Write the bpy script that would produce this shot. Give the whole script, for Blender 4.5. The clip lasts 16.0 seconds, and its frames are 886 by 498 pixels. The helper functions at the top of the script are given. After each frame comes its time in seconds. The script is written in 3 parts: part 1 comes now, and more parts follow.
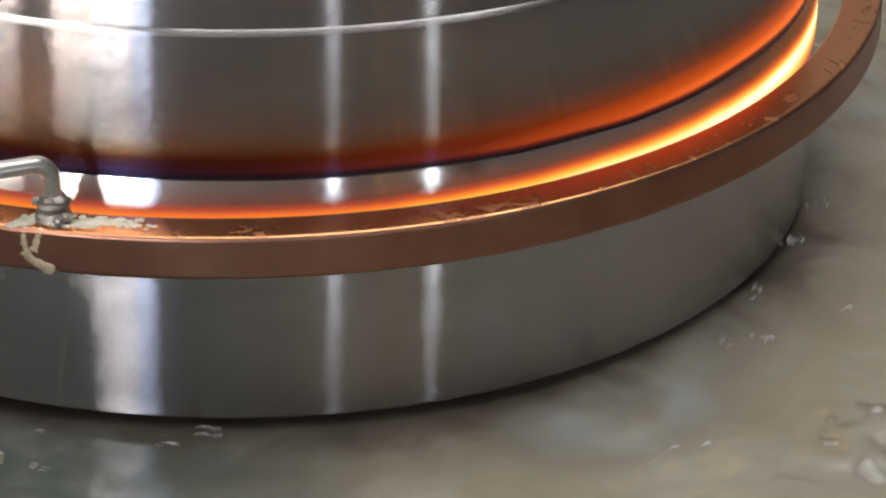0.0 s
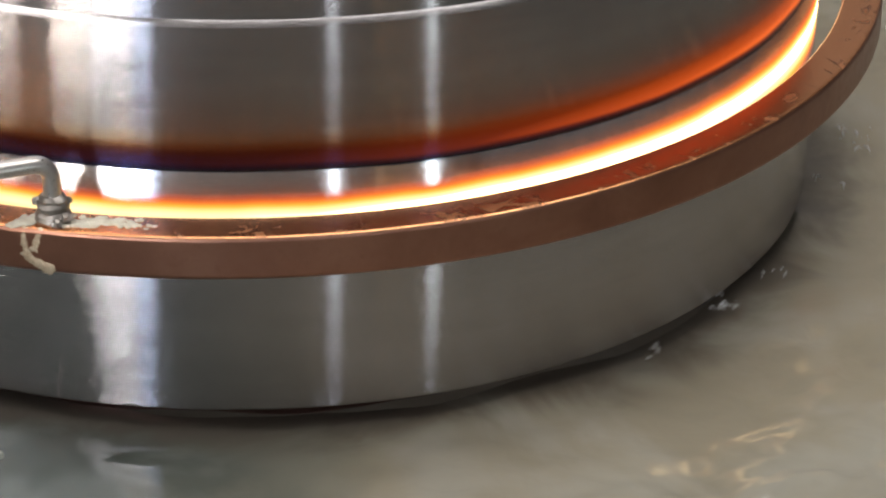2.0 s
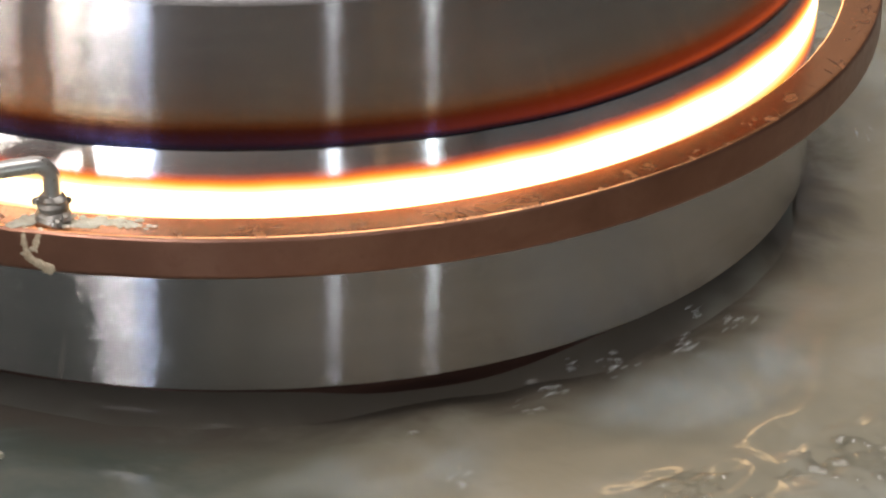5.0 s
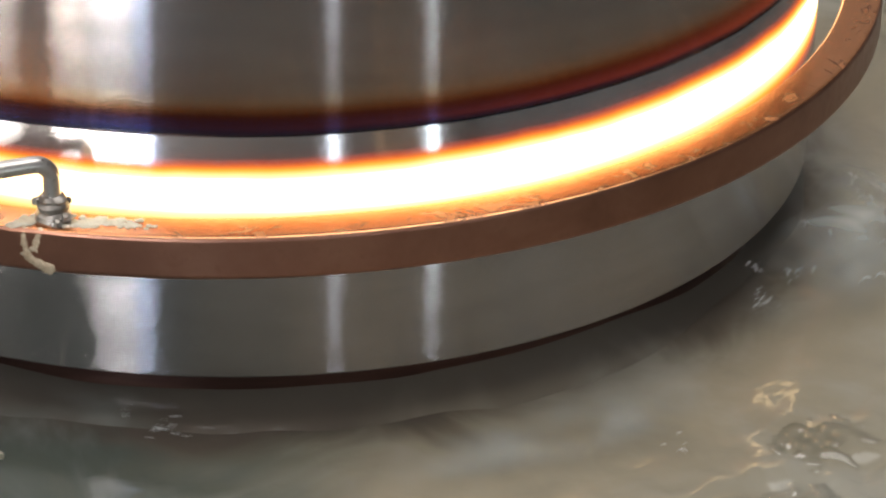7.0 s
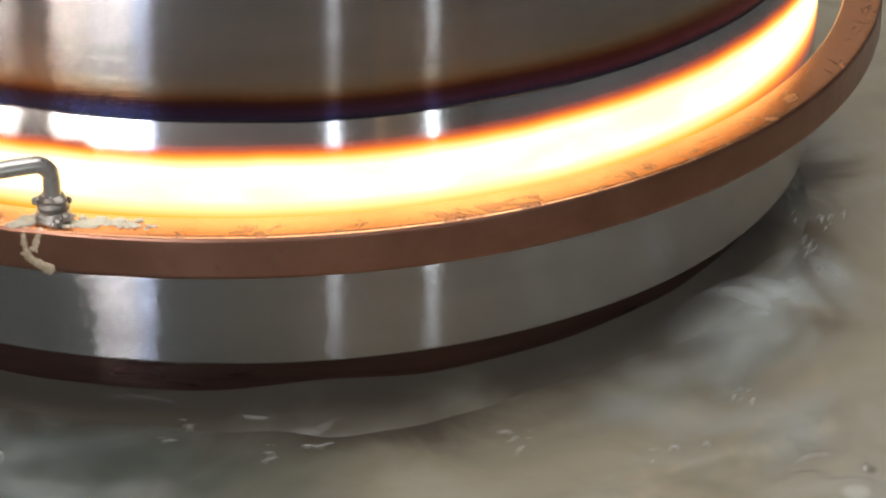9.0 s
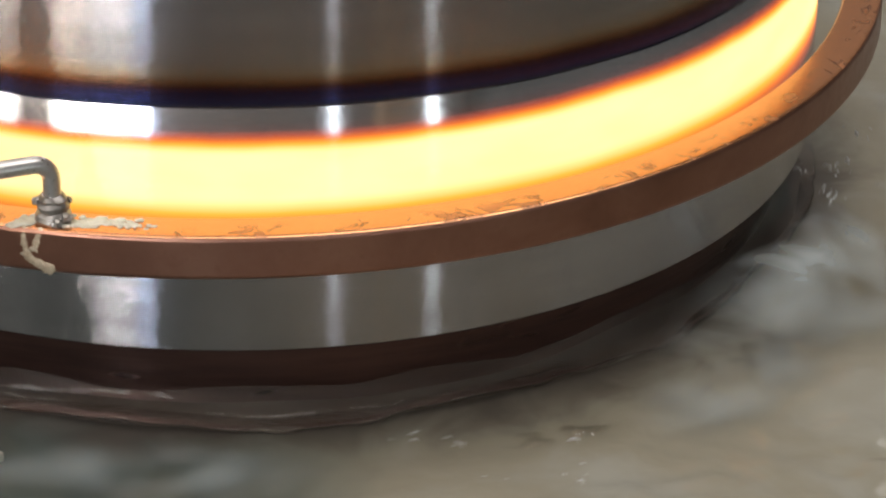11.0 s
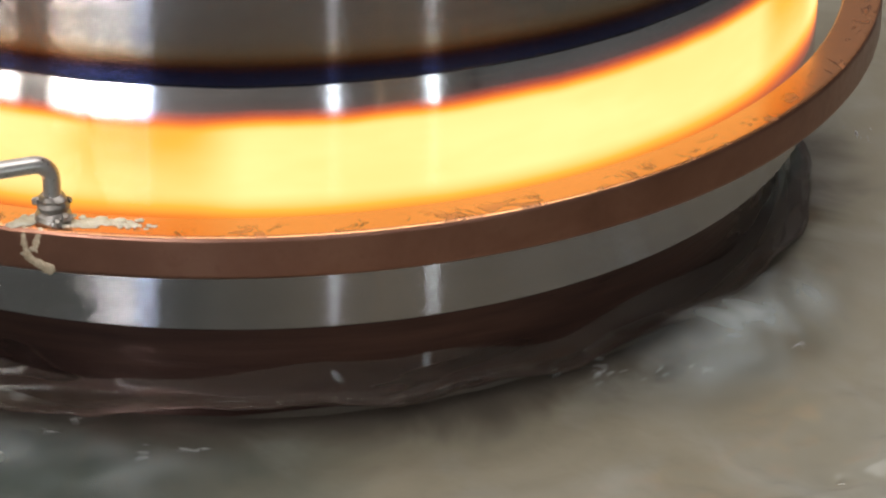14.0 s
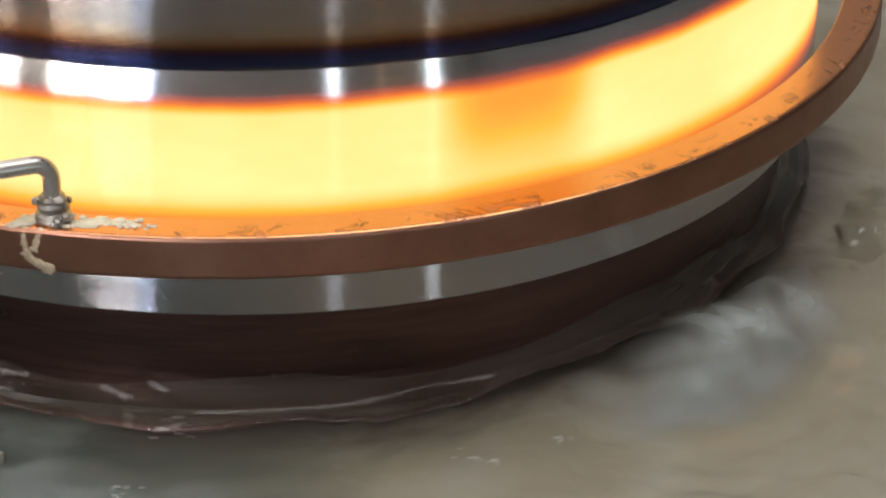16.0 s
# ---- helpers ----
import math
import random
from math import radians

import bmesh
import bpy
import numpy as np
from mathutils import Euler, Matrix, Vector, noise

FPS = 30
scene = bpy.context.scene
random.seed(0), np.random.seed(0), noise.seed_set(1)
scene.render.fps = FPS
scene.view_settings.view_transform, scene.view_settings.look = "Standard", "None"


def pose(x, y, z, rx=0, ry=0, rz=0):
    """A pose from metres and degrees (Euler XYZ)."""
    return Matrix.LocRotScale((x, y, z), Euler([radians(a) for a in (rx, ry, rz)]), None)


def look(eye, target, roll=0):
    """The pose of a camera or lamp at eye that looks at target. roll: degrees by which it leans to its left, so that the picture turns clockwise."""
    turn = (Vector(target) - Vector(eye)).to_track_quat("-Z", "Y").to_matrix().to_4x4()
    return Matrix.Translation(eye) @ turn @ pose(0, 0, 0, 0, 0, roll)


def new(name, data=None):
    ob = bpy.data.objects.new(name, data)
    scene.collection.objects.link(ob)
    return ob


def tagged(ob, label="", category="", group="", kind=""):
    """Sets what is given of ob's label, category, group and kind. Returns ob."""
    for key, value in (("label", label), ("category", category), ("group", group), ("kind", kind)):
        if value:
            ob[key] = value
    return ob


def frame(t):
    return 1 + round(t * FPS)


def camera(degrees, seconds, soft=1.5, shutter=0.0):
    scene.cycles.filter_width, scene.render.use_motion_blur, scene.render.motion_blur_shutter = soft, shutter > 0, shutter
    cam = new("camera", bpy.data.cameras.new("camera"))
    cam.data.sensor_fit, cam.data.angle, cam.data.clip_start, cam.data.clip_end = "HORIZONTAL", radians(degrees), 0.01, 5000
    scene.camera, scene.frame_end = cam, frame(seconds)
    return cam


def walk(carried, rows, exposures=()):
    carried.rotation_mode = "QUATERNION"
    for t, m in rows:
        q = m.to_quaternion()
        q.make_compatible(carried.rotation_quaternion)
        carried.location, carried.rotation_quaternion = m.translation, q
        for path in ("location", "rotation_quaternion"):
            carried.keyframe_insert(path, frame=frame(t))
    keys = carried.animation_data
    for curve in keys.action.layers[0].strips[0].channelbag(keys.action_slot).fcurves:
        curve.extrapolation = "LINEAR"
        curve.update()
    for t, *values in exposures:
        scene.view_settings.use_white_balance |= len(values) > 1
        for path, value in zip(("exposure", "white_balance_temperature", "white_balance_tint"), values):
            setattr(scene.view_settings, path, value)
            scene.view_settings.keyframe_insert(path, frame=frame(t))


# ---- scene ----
# ---- camera ----
ZC = 1.0                      # height of the coil's top face above the shop floor
DEG = 15.0
cam = camera(DEG, 16.0, soft=2.3, shutter=0.15)
EYE = pose(0.0, -2.0788, ZC + 0.8368, 90 - 27.083, 0, -3.980) @ pose(0, 0, 0, 0, 0, 1.0755)
walk(cam, [(0.0, EYE), (16.0, EYE)], ((0.0, 0.12), (4.0, 0.22), (9.0, 0.17), (16.0, 0.10)))

# ---- world and lights ----
world = bpy.data.worlds.new("world")
scene.world = world
world.use_nodes = True
wn = world.node_tree
sky = wn.nodes.new("ShaderNodeTexSky")
sky.sky_type = "NISHITA"
sky.sun_disc = False
sky.sun_elevation = radians(40)
sky.sun_rotation = radians(200)
wn.links.new(sky.outputs["Color"], wn.nodes["Background"].inputs["Color"])
wn.nodes["Background"].inputs["Strength"].default_value = 0.1


def area_light(name, m, w, h, power, colour):
    data = bpy.data.lights.new(name, "AREA")
    data.shape, data.size, data.size_y = "RECTANGLE", w, h
    data.energy, data.color = power, colour
    ob = new(name, data)
    ob.matrix_world = m
    return ob


# openings in the south wall: centre x, width, sill, head, power, colour
OPENINGS = (
    (-3.63, 0.92, 0.70, 2.50, 190, (1.0, 0.92, 0.82)),
    (-2.66, 0.94, 0.25, 3.3, 260, (1.0, 0.985, 0.97)),
    (-2.00, 0.34, 0.25, 3.3, 72, (0.64, 0.77, 1.0)),
    (1.60, 0.22, 0.25, 3.3, 12, (0.84, 0.92, 1.0)),
    (3.86, 0.24, 0.25, 3.3, 24, (0.86, 0.97, 1.0)),
)
# unseen opening, added to give the ring's far left a pale reflection
WEST_OPENING = (-5.25, 1.10, 0.9, 2.4)    # centre y, width, sill, head
for x, w, z0, z1, power, colour in OPENINGS:
    area_light("window_light", look((x, -5.98, (z0 + z1) / 2), (x, 0, (z0 + z1) / 2)), w - 0.02, z1 - z0 - 0.04, power, colour)
y, w, z0, z1 = WEST_OPENING
area_light("window_light", look((-4.98, y, (z0 + z1) / 2), (0, y, (z0 + z1) / 2)), w - 0.02, z1 - z0 - 0.04, 120, (1.0, 0.93, 0.84))
# unseen overhead fill, added to brighten the water and the coil's top
# added skylights: x and y of the centre, width, length, power
FILL_SKYLIGHTS = ((-2.3, -0.2, 1.6, 5.4, 178), (0.9, 0.1, 3.0, 3.2, 132))
for x, y, w, h, power in FILL_SKYLIGHTS:
    area_light("fill_skylight", look((x, y, 4.97), (x, y, 0)) @ pose(0, 0, 0), w - 0.04, h - 0.04, power, (1.0, 0.965, 0.915))


# ---- materials ----
def mat(name):
    m = bpy.data.materials.new(name)
    m.use_nodes = True
    nt = m.node_tree
    return m, nt, nt.nodes["Principled BSDF"]


def node(nt, kind, **values):
    n = nt.nodes.new(kind)
    for key, value in values.items():
        n.inputs[key.replace("_", " ")].default_value = value
    return n


def math_node(nt, op, a, b=None, clamp=False):
    n = nt.nodes.new("ShaderNodeMath")
    n.operation, n.use_clamp = op, clamp
    for i, v in enumerate((a, b)):
        if v is None:
            continue
        if isinstance(v, (int, float)):
            n.inputs[i].default_value = v
        else:
            nt.links.new(v, n.inputs[i])
    return n.outputs[0]


def ease(nt, v, a, b, lo=0.0, hi=1.0):
    """A smooth step of v from lo at a to hi at b."""
    n = nt.nodes.new("ShaderNodeMapRange")
    n.interpolation_type = "SMOOTHSTEP"
    if a > b:
        a, b, lo, hi = b, a, hi, lo
    for key, value in (("From Min", a), ("From Max", b), ("To Min", lo), ("To Max", hi)):
        n.inputs[key].default_value = value
    nt.links.new(v, n.inputs["Value"])
    return n.outputs["Result"]


def ramp(nt, v, stops, ease_kind="LINEAR"):
    n = nt.nodes.new("ShaderNodeValToRGB")
    n.color_ramp.interpolation = ease_kind
    els = n.color_ramp.elements
    els[0].position, els[0].color = stops[0][0], (*stops[0][1], 1)
    els[1].position, els[1].color = stops[-1][0], (*stops[-1][1], 1)
    for p, c in stops[1:-1]:
        els.new(p).color = (*c, 1)
    nt.links.new(v, n.inputs["Fac"])
    return n.outputs["Color"]


def noise_node(nt, vector, scale, detail=4.0, rough=0.55, dist=0.0):
    n = node(nt, "ShaderNodeTexNoise", Scale=scale, Detail=detail, Roughness=rough, Distortion=dist)
    if vector is not None:
        nt.links.new(vector, n.inputs["Vector"])
    return n.outputs["Fac"]


def mix(nt, fac, a, b, kind="MIX"):
    n = nt.nodes.new("ShaderNodeMix")
    n.data_type, n.blend_type = "RGBA", kind
    for socket, v in ((n.inputs[0], fac), (n.inputs[6], a), (n.inputs[7], b)):
        if isinstance(v, (int, float)):
            socket.default_value = v
        elif isinstance(v, tuple):
            socket.default_value = (*v, 1)
        else:
            nt.links.new(v, socket)
    return n.outputs[2]


def bump(nt, bsdf, height, strength, distance):
    n = node(nt, "ShaderNodeBump", Strength=strength, Distance=distance)
    nt.links.new(height, n.inputs["Height"])
    nt.links.new(n.outputs["Normal"], bsdf.inputs["Normal"])


def object_coords(nt, scale=(1, 1, 1)):
    co = nt.nodes.new("ShaderNodeTexCoord").outputs["Object"]
    mp = node(nt, "ShaderNodeMapping", Scale=scale)
    nt.links.new(co, mp.inputs["Vector"])
    return mp.outputs["Vector"]


def z_of(nt, socket):
    n = nt.nodes.new("ShaderNodeSeparateXYZ")
    nt.links.new(socket, n.inputs[0])
    return n.outputs


AX, AY = 0.0092, -0.0020      # axis of the turning ring
GROOVE = 1.15
EDGE = 0.1525                 # the shoulder's upper edge above the ring's underside


def turned_steel(name, heated):
    """Lathe-turned steel: fine grooves round the axis, temper colours, and the glow of what the coil has heated;
    unheated parts get an added red emission.
    """
    m, nt, b = mat(name)
    co = nt.nodes.new("ShaderNodeTexCoord").outputs["Object"]
    sep = z_of(nt, co)
    z = sep[2]
    # temper colours above the heated zone, a brightened shoulder, and bare steel elsewhere
    drift = math_node(nt, "MULTIPLY", math_node(nt, "SUBTRACT", noise_node(nt, object_coords(nt, (1, 1, 1)), 9.0, 2.0), 0.5), 0.005)
    up = math_node(nt, "ADD", math_node(nt, "SUBTRACT", z, EDGE), drift)
    fac = math_node(nt, "DIVIDE", up, 0.05, True)
    steel = (0.485, 0.47, 0.49)
    tint = ramp(nt, fac, ((0.0, (0.10, 0.11, 0.15)), (0.05, (0.040, 0.058, 0.17)), (0.17, (0.036, 0.034, 0.085)), (0.24, (0.085, 0.04, 0.04)),
                          (0.31, (0.25, 0.14, 0.075)), (0.40, (0.38, 0.315, 0.235)), (0.55, (0.385, 0.36, 0.345)), (1.0, (0.40, 0.38, 0.385))))
    # shoulder's base colour is raised for the light its tilt should reflect
    below = ease(nt, up, -0.0005, 0.0005)
    base = mix(nt, below, (0.70, 0.685, 0.70), tint)
    low = ease(nt, z, 0.115, 0.13)
    base = mix(nt, low, steel, base)
    grime = noise_node(nt, object_coords(nt, (4, 4, 30)), 3.0, 5.0, 0.6)
    base = mix(nt, math_node(nt, "MULTIPLY", grime, 0.35), base, (0.30, 0.28, 0.26), "MULTIPLY")
    b.inputs["Metallic"].default_value = 1.0
    fine = noise_node(nt, object_coords(nt, (0.6, 0.6, 260)), 6.0, 3.0, 0.6)
    nt.links.new(ease(nt, fine, 0.3, 0.7, 0.13, 0.17), b.inputs["Roughness"])
    b.inputs["Anisotropic"].default_value = 0.97
    b.inputs["Anisotropic Rotation"].default_value = 0.25
    tg = nt.nodes.new("ShaderNodeTangent")
    tg.direction_type, tg.axis = "RADIAL", "Z"
    nt.links.new(tg.outputs["Tangent"], b.inputs["Tangent"])
    # lathe grooves: the normal tips up and down, never sideways
    groove = nt.nodes.new("ShaderNodeTexNoise")
    groove.noise_dimensions = "1D"
    groove.inputs["Scale"].default_value = 48000.0
    groove.inputs["Detail"].default_value = 0.0
    nt.links.new(z, groove.inputs["W"])
    tip = math_node(nt, "MULTIPLY", math_node(nt, "SUBTRACT", groove.outputs["Fac"], 0.5), GROOVE)
    lift = nt.nodes.new("ShaderNodeCombineXYZ")
    nt.links.new(tip, lift.inputs[2])
    geo = nt.nodes.new("ShaderNodeNewGeometry")
    add = nt.nodes.new("ShaderNodeVectorMath")
    add.operation = "ADD"
    nt.links.new(geo.outputs["Normal"], add.inputs[0])
    nt.links.new(lift.outputs[0], add.inputs[1])
    unit = nt.nodes.new("ShaderNodeVectorMath")
    unit.operation = "NORMALIZE"
    nt.links.new(add.outputs[0], unit.inputs[0])
    nt.links.new(unit.outputs[0], b.inputs["Normal"])
    # heat, as far as the coil has passed; the ring sits nearer to the coil on its east side
    where = z_of(nt, geo.outputs["Position"])
    wz = math_node(nt, "SUBTRACT", where[2], ZC)
    near = ease(nt, where[0], -0.05, 0.34)
    if heated:
        ragged = math_node(nt, "MULTIPLY", math_node(nt, "SUBTRACT", noise_node(nt, object_coords(nt, (1, 1, 1)), 22.0, 2.0), 0.5), 0.003)
        zz = math_node(nt, "SUBTRACT", math_node(nt, "ADD", z, ragged), math_node(nt, "MULTIPLY", near, 0.003))
        top = ease(nt, zz, 0.1465, 0.1245)
        foot = ease(nt, math_node(nt, "SUBTRACT", wz, ease(nt, z, 0.125, 0.085, 0.0, 0.010)), -0.052, -0.006)
        cooling = ease(nt, wz, 0.020, 0.075, 1.0, 0.95)
        # the generator is turned down along the stroke
        stroke = math_node(nt, "ADD", math_node(nt, "SUBTRACT", wz, z), EDGE)
        power = ease(nt, stroke, 0.0250, 0.066, 1.0, 0.787)
        # five weaker places round the ring, more marked in what has cooled
        angle = math_node(nt, "ARCTAN2", sep[1], sep[0])
        wave = math_node(nt, "COSINE", math_node(nt, "MULTIPLY", angle, 5.0))
        spot = ease(nt, wave, 0.72, 1.0)
        late = math_node(nt, "MULTIPLY", ease(nt, stroke, 0.054, 0.074), ease(nt, wz, -0.005, 0.05, 0.35, 1.0))
        dim = math_node(nt, "SUBTRACT", 1.0, math_node(nt, "MULTIPLY", math_node(nt, "MULTIPLY", spot, late), 0.24))
        heat = math_node(nt, "MULTIPLY", top, foot)
        uneven = ease(nt, noise_node(nt, object_coords(nt, (1, 1, 2.5)), 11.0, 3.0), 0.3, 0.7, 0.982, 1.012)
        # at the start of the stroke only the nearer side is hot through
        early = math_node(nt, "ADD", ease(nt, stroke, 0.009, 0.0175, 0.66, 1.0), math_node(nt, "MULTIPLY", near, 0.34))
        early = math_node(nt, "MINIMUM", early, 1.0)
        for f in (cooling, power, dim, uneven, early):
            heat = math_node(nt, "MULTIPLY", heat, f)
        glow = ramp(nt, heat, ((0.0, (0, 0, 0)), (0.18, (0.012, 0.0006, 0.0)), (0.34, (0.15, 0.012, 0.002)), (0.5, (0.36, 0.075, 0.010)),
                               (0.66, (0.46, 0.22, 0.026)), (0.78, (0.50, 0.36, 0.125)), (0.90, (0.72, 0.56, 0.28)), (1.0, (1.0, 0.60, 0.27))))
        nt.links.new(glow, b.inputs["Emission Color"])
        nt.links.new(ease(nt, heat, 0.86, 1.0, 2.4, 9.0), b.inputs["Emission Strength"])
        base = mix(nt, ease(nt, heat, 0.25, 0.6), base, (0.05, 0.04, 0.035))
    else:
        # added emission imitating the hot gap's reflection; stronger towards the east
        reflected_glow = math_node(nt, "MULTIPLY", ease(nt, up, 0.052, 0.004), ease(nt, up, 0.0005, 0.006))
        reflected_glow = math_node(nt, "MULTIPLY", reflected_glow, ease(nt, wz, 0.070, 0.010))
        reflected_glow = math_node(nt, "MULTIPLY", reflected_glow, math_node(nt, "ADD", 0.16, math_node(nt, "MULTIPLY", near, 0.84)))
        glow = ramp(nt, reflected_glow, ((0.0, (0, 0, 0)), (0.2, (0.030, 0.004, 0.001)), (0.5, (0.13, 0.015, 0.002)), (0.8, (0.50, 0.065, 0.006)), (1.0, (1.0, 0.17, 0.018))))
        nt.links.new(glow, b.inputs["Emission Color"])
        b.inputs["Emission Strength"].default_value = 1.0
    nt.links.new(base, b.inputs["Base Color"])
    return m


STEEL_BAND = turned_steel("turned_steel_heated", True)
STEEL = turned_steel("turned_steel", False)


def make_copper():
    m, nt, b = mat("copper")
    co = object_coords(nt)
    big = noise_node(nt, co, 14.0, 5.0, 0.6, 0.4)
    small = noise_node(nt, co, 160.0, 4.0, 0.6)
    base = ramp(nt, big, ((0.3, (0.235, 0.110, 0.074)), (0.5, (0.290, 0.140, 0.095)), (0.68, (0.345, 0.175, 0.120))))
    base = mix(nt, ease(nt, small, 0.52, 0.75, 0.0, 0.45), base, (0.25, 0.125, 0.082))
    # upper face tinted brighter orange, strengthening the band's reflected glow in the colour
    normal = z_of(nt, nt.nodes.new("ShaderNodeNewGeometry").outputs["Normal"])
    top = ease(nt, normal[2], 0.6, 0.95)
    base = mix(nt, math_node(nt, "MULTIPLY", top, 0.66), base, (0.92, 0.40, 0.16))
    # dried residue with ragged outlines
    crust = noise_node(nt, co, 46.0, 7.0, 0.68, 1.2)
    place = z_of(nt, co)
    far = math_node(nt, "SQRT", math_node(nt, "ADD", math_node(nt, "MULTIPLY", place[0], place[0]), math_node(nt, "MULTIPLY", place[1], place[1])))
    patch = math_node(nt, "MULTIPLY", math_node(nt, "MULTIPLY", ease(nt, crust, 0.56, 0.60), top), ease(nt, far, 0.413, 0.424))
    base = mix(nt, math_node(nt, "MULTIPLY", patch, 0.25), base, (0.19, 0.11, 0.08))
    # dark outlines where the residue dried
    rim = math_node(nt, "ABSOLUTE", math_node(nt, "SUBTRACT", crust, 0.575))
    rim = math_node(nt, "MULTIPLY", math_node(nt, "MULTIPLY", ease(nt, rim, 0.020, 0.008), top), ease(nt, far, 0.411, 0.420))
    base = mix(nt, math_node(nt, "MULTIPLY", rim, 0.8), base, (0.10, 0.055, 0.04))
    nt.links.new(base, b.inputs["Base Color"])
    b.inputs["Metallic"].default_value = 0.97
    rough = math_node(nt, "ADD", math_node(nt, "SUBTRACT", ease(nt, small, 0.3, 0.7, 0.33, 0.40), math_node(nt, "MULTIPLY", top, 0.13)), math_node(nt, "MULTIPLY", patch, 0.25))
    nt.links.new(rough, b.inputs["Roughness"])
    bump(nt, b, small, 0.12, 0.0005)
    return m


COPPER = make_copper()


def plain(name, a, c, scale, rough, metal=0.0, relief=0.2, dist=0.0005):
    m, nt, b = mat(name)
    co = object_coords(nt)
    n = noise_node(nt, co, scale, 5.0, 0.62)
    fine = noise_node(nt, co, scale * 9, 3.0)
    nt.links.new(ramp(nt, math_node(nt, "ADD", math_node(nt, "MULTIPLY", n, 0.7), math_node(nt, "MULTIPLY", fine, 0.3)), ((0.32, a), (0.68, c))), b.inputs["Base Color"])
    nt.links.new(ease(nt, fine, 0.3, 0.7, rough - 0.06, rough + 0.06), b.inputs["Roughness"])
    b.inputs["Metallic"].default_value = metal
    bump(nt, b, fine, relief, dist)
    return m


TUBE = plain("nickel_silver_tube", (0.44, 0.42, 0.40), (0.58, 0.56, 0.53), 40, 0.33, 0.9)
DULL = plain("dull_braze_metal", (0.20, 0.18, 0.165), (0.36, 0.33, 0.30), 90, 0.38, 0.85, 0.4)
BRAZE = plain("silver_braze", (0.36, 0.26, 0.17), (0.58, 0.48, 0.35), 120, 0.42, 0.55, 0.5)
FLUX = plain("flux_crust", (0.40, 0.36, 0.27), (0.66, 0.63, 0.53), 150, 0.5, 0.0, 0.6)
RUBBER = plain("black_rubber", (0.018, 0.018, 0.02), (0.035, 0.035, 0.035), 60, 0.5)


def make_wet_iron():
    """Dark iron under a running film of water: soft stains drawn out round the axis."""
    m, nt, b = mat("wet_dark_iron")
    stain = noise_node(nt, object_coords(nt, (1.0, 1.0, 6.0)), 5.0, 3.0, 0.5, 0.3)
    fine = noise_node(nt, object_coords(nt, (1.0, 1.0, 14.0)), 16.0, 4.0, 0.6)
    both = math_node(nt, "ADD", math_node(nt, "MULTIPLY", stain, 0.7), math_node(nt, "MULTIPLY", fine, 0.3))
    nt.links.new(ramp(nt, both, ((0.32, (0.055, 0.031, 0.027)), (0.68, (0.125, 0.065, 0.052)))), b.inputs["Base Color"])
    nt.links.new(ease(nt, stain, 0.3, 0.7, 0.27, 0.36), b.inputs["Roughness"])
    b.inputs["Metallic"].default_value = 0.8
    bump(nt, b, fine, 0.25, 0.002)
    return m


WET_IRON = make_wet_iron()
WALL = plain("shop_wall", (0.20, 0.185, 0.18), (0.28, 0.26, 0.25), 1.2, 0.8)
FLOOR = plain("shop_floor", (0.055, 0.055, 0.052), (0.10, 0.097, 0.09), 1.5, 0.75)
CEIL = plain("shop_ceiling", (0.38, 0.37, 0.36), (0.46, 0.45, 0.44), 1.0, 0.85)
TANK = plain("painted_tank", (0.12, 0.15, 0.15), (0.20, 0.23, 0.22), 6, 0.45)
FRAME = plain("painted_frame", (0.25, 0.26, 0.27), (0.34, 0.35, 0.36), 8, 0.5)
WOOD = plain("cabinet_paint", (0.52, 0.36, 0.21), (0.62, 0.44, 0.27), 5, 0.55)
DARK = plain("machine_paint", (0.05, 0.055, 0.06), (0.09, 0.095, 0.1), 5, 0.5)


